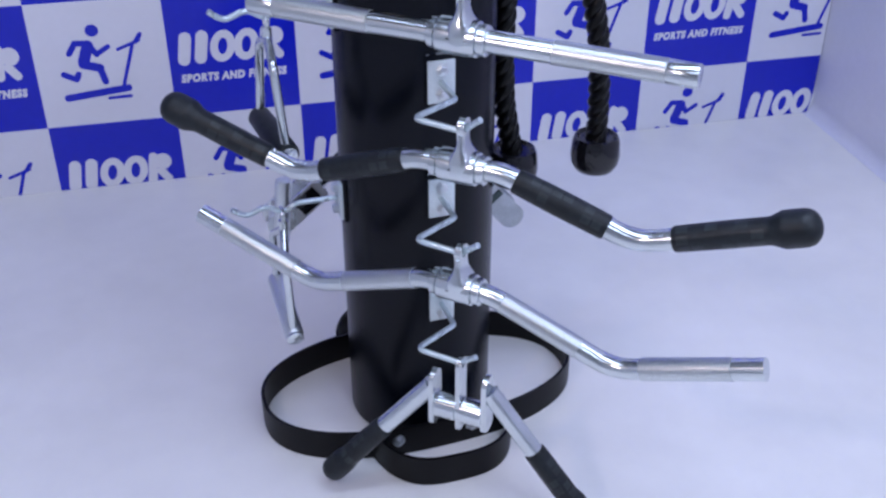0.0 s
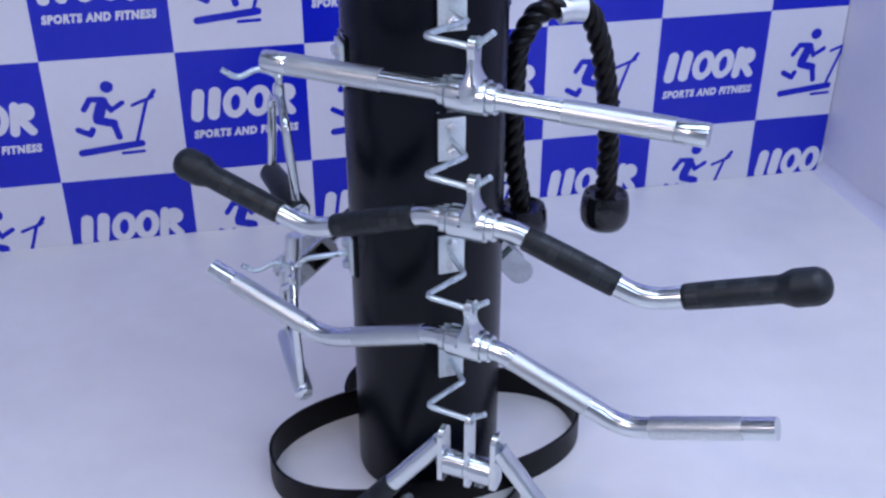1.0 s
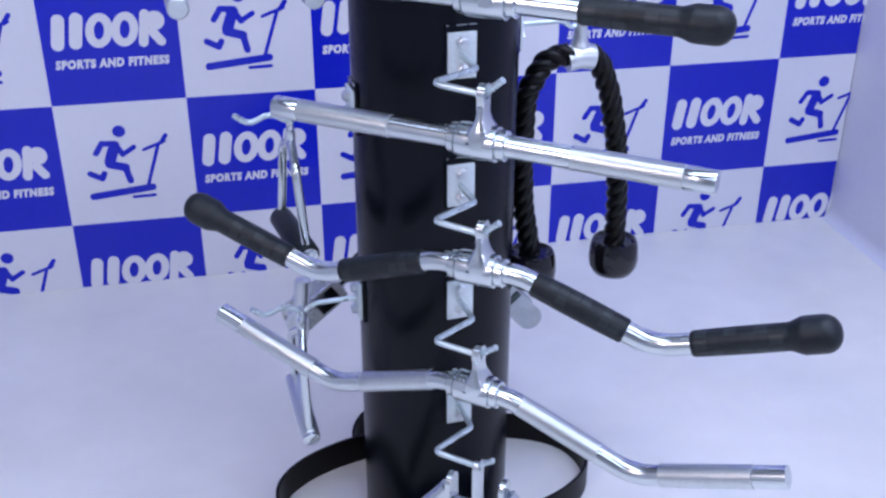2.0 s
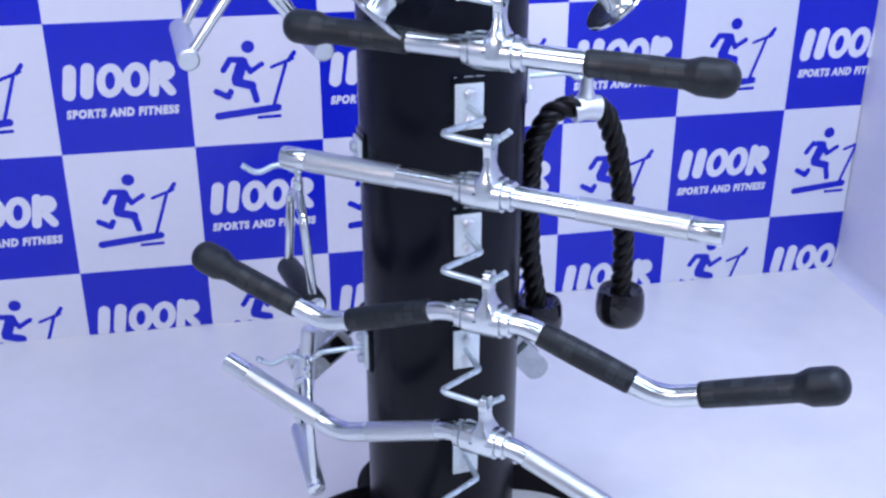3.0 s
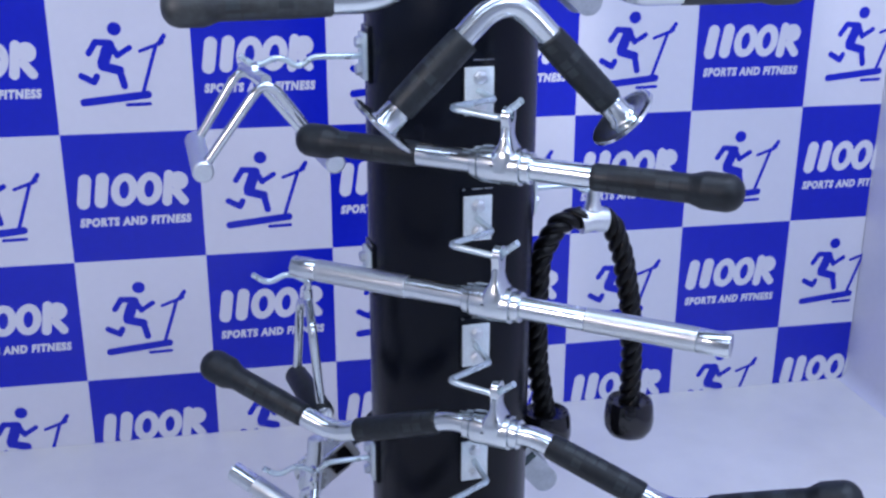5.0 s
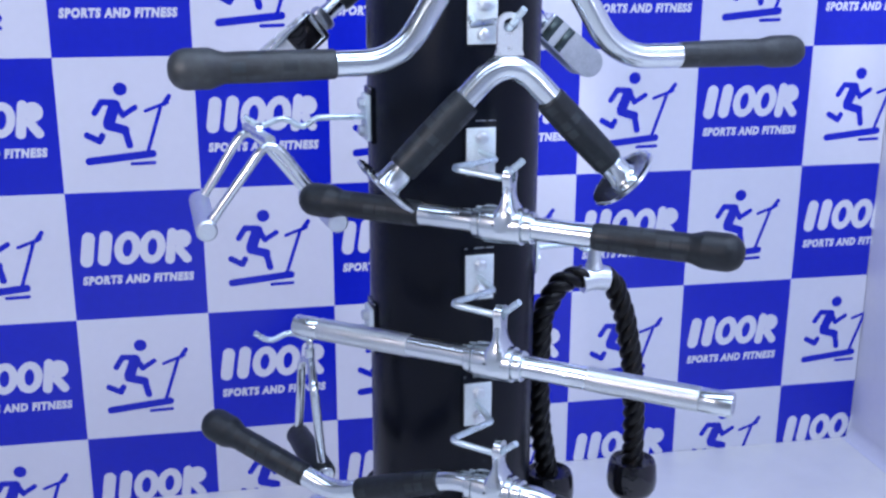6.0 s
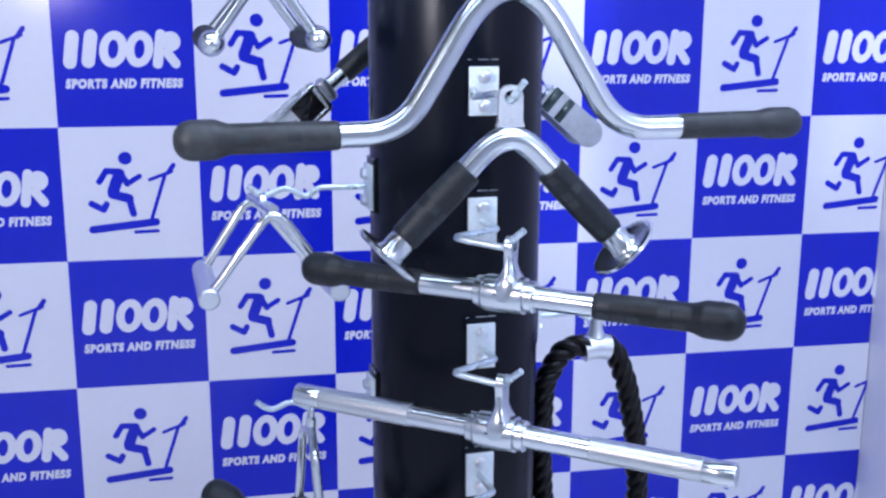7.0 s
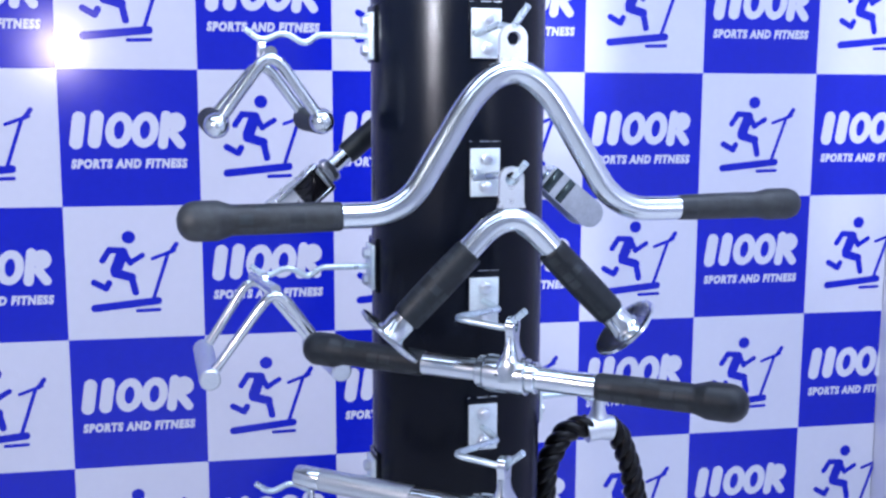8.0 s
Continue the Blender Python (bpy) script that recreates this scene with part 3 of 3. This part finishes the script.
def row_handle(origin, front, back, grip_mat, ball, rod_r, grip_r, label):
    """A close-grip row handle: two bent rods, front and back, joined by a lug and by two grips."""
    o = spot(*origin)
    h = thing("row_handle", Matrix.Translation(o), label, "cable handle", "handles on the side hooks")
    put = placer(o)
    (fo, fapex, fl, fr), (bo, bapex, bl, br) = front, back
    for name, out, apex, le, ri in (("front_rod", fo, fapex, fl, fr), ("back_rod", bo, bapex, bl, br)):
        part(name, tube(rounded([put(out, *le), put(out, *apex), put(out, *ri)], 0.020, 8), rod_r, 16), CHROME, h, "bent chrome rod")
    part("yoke", tube([put(bo, *bapex) + Vector((0, 0, -0.004)), put(fo, *fapex) + Vector((0, 0, -0.004))], rod_r * 1.1, 14), CHROME, h)
    side, z = origin[1], origin[2]
    turn = pose(0, 0, 0, 0, 0, TURN_ROW)
    base = min(fapex[1], bapex[1]) - z
    lug = plate(bmesh.new(), [(0.0125 * math.cos(k * math.pi / 10), 0.0125 * math.sin(k * math.pi / 10) - 0.006) for k in range(11)] + [(-0.0125, base), (0.0125, base)], 0.007, turn @ Matrix(((1, 0, 0, 0), (0, 0, 1, 0), (0, 1, 0, 0), (0, 0, 0, 1))), (0, -0.006, 0.006))
    part("lug", lug, CHROME, h, "flat chrome lug")
    for f, k in ((fl, bl), (fr, br)):
        a, c = put(bo, *k), put(fo, *f)
        way = (c - a).normalized()
        span = (c - a).length
        if ball:
            g = part("grip", lathe(bmesh.new(), a - way * 0.008, way, [(0, 0)] + [(0.0005 + q * (span + 0.004) / 24, grip_r * (1.0 if q % 4 < 2 else 0.88)) for q in range(25)] + [(span + 0.0048, 0)], 28), grip_mat, h, "ribbed black rubber grip")
            part("ball_end", lathe(bmesh.new(), c - way * 0.004, way, [(0, 0), (0, grip_r * 0.95)] + [(0.004 + 0.016 * math.sin(q * math.pi / 14), grip_r * 0.95 * math.cos(q * math.pi / 14)) for q in range(7)] + [(0.0202, 0)], 28), CHROME, h, "polished domed end")
        else:
            part("grip", lathe(bmesh.new(), a - way * 0.012, way, [(0, 0), (0, grip_r - 0.002), (0.002, grip_r), (span + 0.022, grip_r), (span + 0.024, grip_r - 0.002), (span + 0.024, 0)], 28), grip_mat, h, "satin chrome grip")
    return h


row_handle((0.0, -0.238, 1.183), (0.050, (-0.2335, 1.176), (-0.2954, 1.0913), (-0.1767, 1.0952)), (-0.050, (-0.2320, 1.168), (-0.2945, 1.0945), (-0.1790, 1.0960)),
           RUBBER, True, 0.0066, 0.0150, "chrome close-grip row handle with ribbed grips and domed ends")
row_handle((0.0, -0.240, 0.909), (0.050, (-0.2330, 0.906), (-0.3105, 0.8035), (-0.1600, 0.8030)), (-0.050, (-0.2480, 0.906), (-0.3100, 0.8110), (-0.1735, 0.8110)),
           SATIN, False, 0.0057, 0.0124, "chrome close-grip row handle with bare satin grips")


def stirrup(origin, shoulder, low_front, low_back, grip_mat, grip_r, label):
    """A single-hand stirrup: an eye, two rods and a grip between their feet."""
    o = spot(*origin)
    h = thing("stirrup_handle", Matrix.Translation(o), label, "cable handle", "handles on the side hooks")
    put = placer(o)
    neck = put(0.0, origin[1], origin[2] - 0.030)
    part("eye", tube([Vector((0, 0, -0.012)), neck], 0.0062, 12), CHROME, h)
    ring = [N1 * (0.0095 * math.sin(k * math.pi / 10)) + Vector((0, 0, -0.004 + 0.0095 * math.cos(k * math.pi / 10))) for k in range(21)]
    part("ring", tube(ring, 0.0032, 10), CHROME, h)
    for out, low in ((0.052, low_front), (-0.052, low_back)):
        part("rod", tube(rounded([neck + Vector((0, 0, 0.004)), put(out * 0.9, *shoulder), put(out, *low)], 0.02, 8), 0.0058, 14), CHROME, h, "chrome rod")
    a, c = put(-0.052, *low_back), put(0.052, *low_front)
    way, span = (c - a).normalized(), (c - a).length
    part("grip", lathe(bmesh.new(), a - way * 0.006, way, [(0, 0), (0, grip_r * 0.9), (0.003, grip_r), (span * 0.5, grip_r * 1.06), (span + 0.009, grip_r), (span + 0.012, grip_r * 0.9), (span + 0.012, 0)], 28), grip_mat, h, "moulded hand grip")
    part("end_cap", lathe(bmesh.new(), c + way * 0.006, way, [(0, 0), (0, 0.0115), (0.004, 0.0115), (0.005, 0.010), (0.005, 0)], 20), CHROME, h)
    return h


stirrup((0.0, -0.188, 0.638), (-0.1915, 0.590), (-0.1846, 0.478), (-0.1989, 0.482), RUBBER, 0.0155, "chrome stirrup handle with a black rubber grip")
stirrup((0.0, -0.190, 0.364), (-0.1990, 0.305), (-0.1967, 0.199), (-0.1979, 0.2216), SATIN, 0.0130, "chrome stirrup handle with a bare satin grip")

# ---- rope on the far side ----
o = spot(0, 0.199, 0.7223)
rope = thing("triceps_rope", Matrix.Translation(o), "black twisted nylon rope with two plastic end knobs", "cable rope")
put = placer(o)
rl = [put(0, 0.186, 0.690), put(0, 0.150, 0.686), put(0, 0.1255, 0.640), put(0, 0.1225, 0.560), put(0, 0.127, 0.480), put(0, 0.143, 0.392)]
rr = [put(0, 0.212, 0.689), put(0, 0.229, 0.676), put(0, 0.247, 0.630), put(0, 0.262, 0.560), put(0, 0.270, 0.480), put(0, 0.272, 0.392)]


def strands(bm, pts, r_core, r_strand, pitch, n=10):
    """Three strands twisted about a line."""
    line = rounded(pts, 0.05, 10)
    total, steps = length(line), 120
    for s in range(3):
        path = []
        for k in range(steps + 1):
            d = total * k / steps
            p = between(line, 0, max(d, 1e-5))[-1]
            q = between(line, 0, min(total, d + 0.003))[-1] - between(line, 0, max(1e-5, d - 0.003))[-1]
            t = q.normalized()
            u = (N1 - t * N1.dot(t)).normalized()
            v = t.cross(u)
            a = 2 * math.pi * (d / pitch + s / 3)
            path.append(p + (u * math.cos(a) + v * math.sin(a)) * r_core)
        sweep(bm, path, r_strand, n)
    return bm


for pts in (rl, rr):
    part("rope_leg", strands(bmesh.new(), pts, 0.0078, 0.0080, 0.056), NYLON, rope, "twisted black rope")
for p in (rl[-1], rr[-1]):
    part("end_knob", lathe(bmesh.new(), p + Vector((0, 0, 0.016)), (0, 0, -1), [(0.004, 0), (0.004, 0.024), (0.0, 0.028), (0.001, 0.031), (0.008, 0.034), (0.030, 0.036), (0.042, 0.0345), (0.052, 0.029), (0.058, 0.018), (0.060, 0)], 36), PLASTIC, rope, "glossy black plastic knob")
part("collar", tube([put(0, 0.1805, 0.6835), put(0, 0.199, 0.6865), put(0, 0.2175, 0.6835)], 0.0172, 28), SATIN, rope, "satin chrome collar")
part("stem", lathe(bmesh.new(), put(0, 0.199, 0.700), (0, 0, 1), [(0, 0.0135), (0.008, 0.010), (0.018, 0.0085), (0.032, 0.0085), (0.034, 0)], 20), SATIN, rope, "satin chrome stem")
ring = [put(0, 0.199, 0.735) + N1 * (0.009 * math.sin(k * math.pi / 10)) + Vector((0, 0, 0.009 * math.cos(k * math.pi / 10))) for k in range(21)]
part("ring", tube(ring, 0.0032, 10), CHROME, rope)

# ---- wide handles on the rear hooks ----


def rear_handle(apex, left, right, rail, rail_r, rims, label):
    """A spread pair of flat steel brackets on gripped arms, hung behind the column."""
    o = spot(-0.238, *apex)
    h = thing("spread_handle", Matrix.Translation(o), label, "cable handle", "handles on the rear hooks")
    put = placer(o)
    for s, end in ((-1, left), (1, right)):
        a, c = put(-0.215, *apex), put(-0.20, *end)
        way = (c - a).normalized()
        span = (c - a).length
        arm = part("arm", tube([a, a + way * (span - 0.095)], 0.0115, 20), CHROME, h, "chrome arm")
        g = part("grip", tube([a + way * (span - 0.240), a + way * (span - 0.235), a + way * (span - 0.152), a + way * (span - 0.147)], [0.0145, 0.0158, 0.0158, 0.0145], 24), RUBBER, h, "black rubber sleeve")
        side = way.cross(N1).normalized()
        m = Matrix((( side.x, way.x, N1.x, c.x), (side.y, way.y, N1.y, c.y), (side.z, way.z, N1.z, c.z), (0, 0, 0, 1)))
        for k, off in enumerate((0.020, -0.020)):
            pts = [(0.021 * math.cos(q * math.pi / 12), -0.021 + 0.021 * math.sin(q * math.pi / 12)) for q in range(13)] + [(-0.019, -0.100), (-0.012, -0.108), (0.012, -0.108), (0.019, -0.100)]
            # same steel both sides; lighter left, darker right copies how each catches light
            part("side_plate", plate(bmesh.new(), pts, 0.005, m @ Matrix.Translation((0, 0, off))), LUG if s < 0 else DIM_STEEL, h, "flat steel side plate")
        part("bridge", block(bmesh.new(), (-0.019, -0.106, -0.0175), (0.019, -0.100, 0.0175), 0.001, m), CHROME, h)
        if s < 0:
            # the bracket's dark reflection, put in as a black inset
            part("dark_inset", block(bmesh.new(), (-0.0155, -0.097, 0.0228), (0.0155, -0.058, 0.0248), 0.001, m), PLASTIC, h, "black inset copying the dark reflection in the bracket")
            if rims:
                part("neck_cap", block(bmesh.new(), (-0.0165, -0.122, -0.014), (0.0165, -0.1065, 0.022), 0.006, m), DIM_STEEL, h, "rounded steel neck cap")
                part("cross_rim", block(bmesh.new(), (-0.0185, -0.105, 0.0226), (0.0185, -0.098, 0.0290), 0.0012, m), CHROME, h, "raised chrome rim")
        else:
            # dark reflections across the plate, laid on as two strips
            for low, high in ((-0.104, -0.090), (-0.078, -0.066)):
                part("reflection_band", block(bmesh.new(), (-0.0185, low, 0.0226), (0.0185, high, 0.0242), 0.0006, m), DARK_REFLECTION, h, "dark strip copying a reflection on the plate")
        for x in (-0.0185, 0.0185) if rims and s < 0 else ():
            part("rim", block(bmesh.new(), (x - 0.003, -0.103, 0.0226), (x + 0.003, -0.030, 0.0290), 0.0012, m), CHROME, h, "raised chrome rim")
        part("handle_tube", tube([m @ Vector((0, -0.021, -0.0174)), m @ Vector((0, -0.021, 0.0174))], 0.0135, 20), SATIN, h)
    if rail:
        pts = [put(-0.165, *p) for p in rail]
        way = (pts[1] - pts[0]).normalized()
        span = (pts[1] - pts[0]).length
        part("rail", lathe(bmesh.new(), pts[0], way, [(0, 0), (0.001, rail_r * 0.55), (0.004, rail_r * 0.9), (0.008, rail_r), (span - 0.004, rail_r), (span, rail_r * 0.9), (span, 0)], 24), SATIN, h, "satin chrome side rail with a domed end")
    part("lug", tube([Vector((0, 0, 0.0)), put(-0.215, *apex)], 0.010, 16), CHROME, h)
    return h


RAIL_LOW = ((-0.158, 0.326), (-0.170, 0.215))
rear_handle((0.030, 1.150), (-0.212, 0.948), (0.275, 0.939), None, 0.0, True, "chrome spread handle with black sleeves behind the column")
rear_handle((0.040, 0.385), (-0.183, 0.226), (0.233, 0.165), RAIL_LOW, 0.0125, False, "chrome spread handle with black sleeves near the floor")
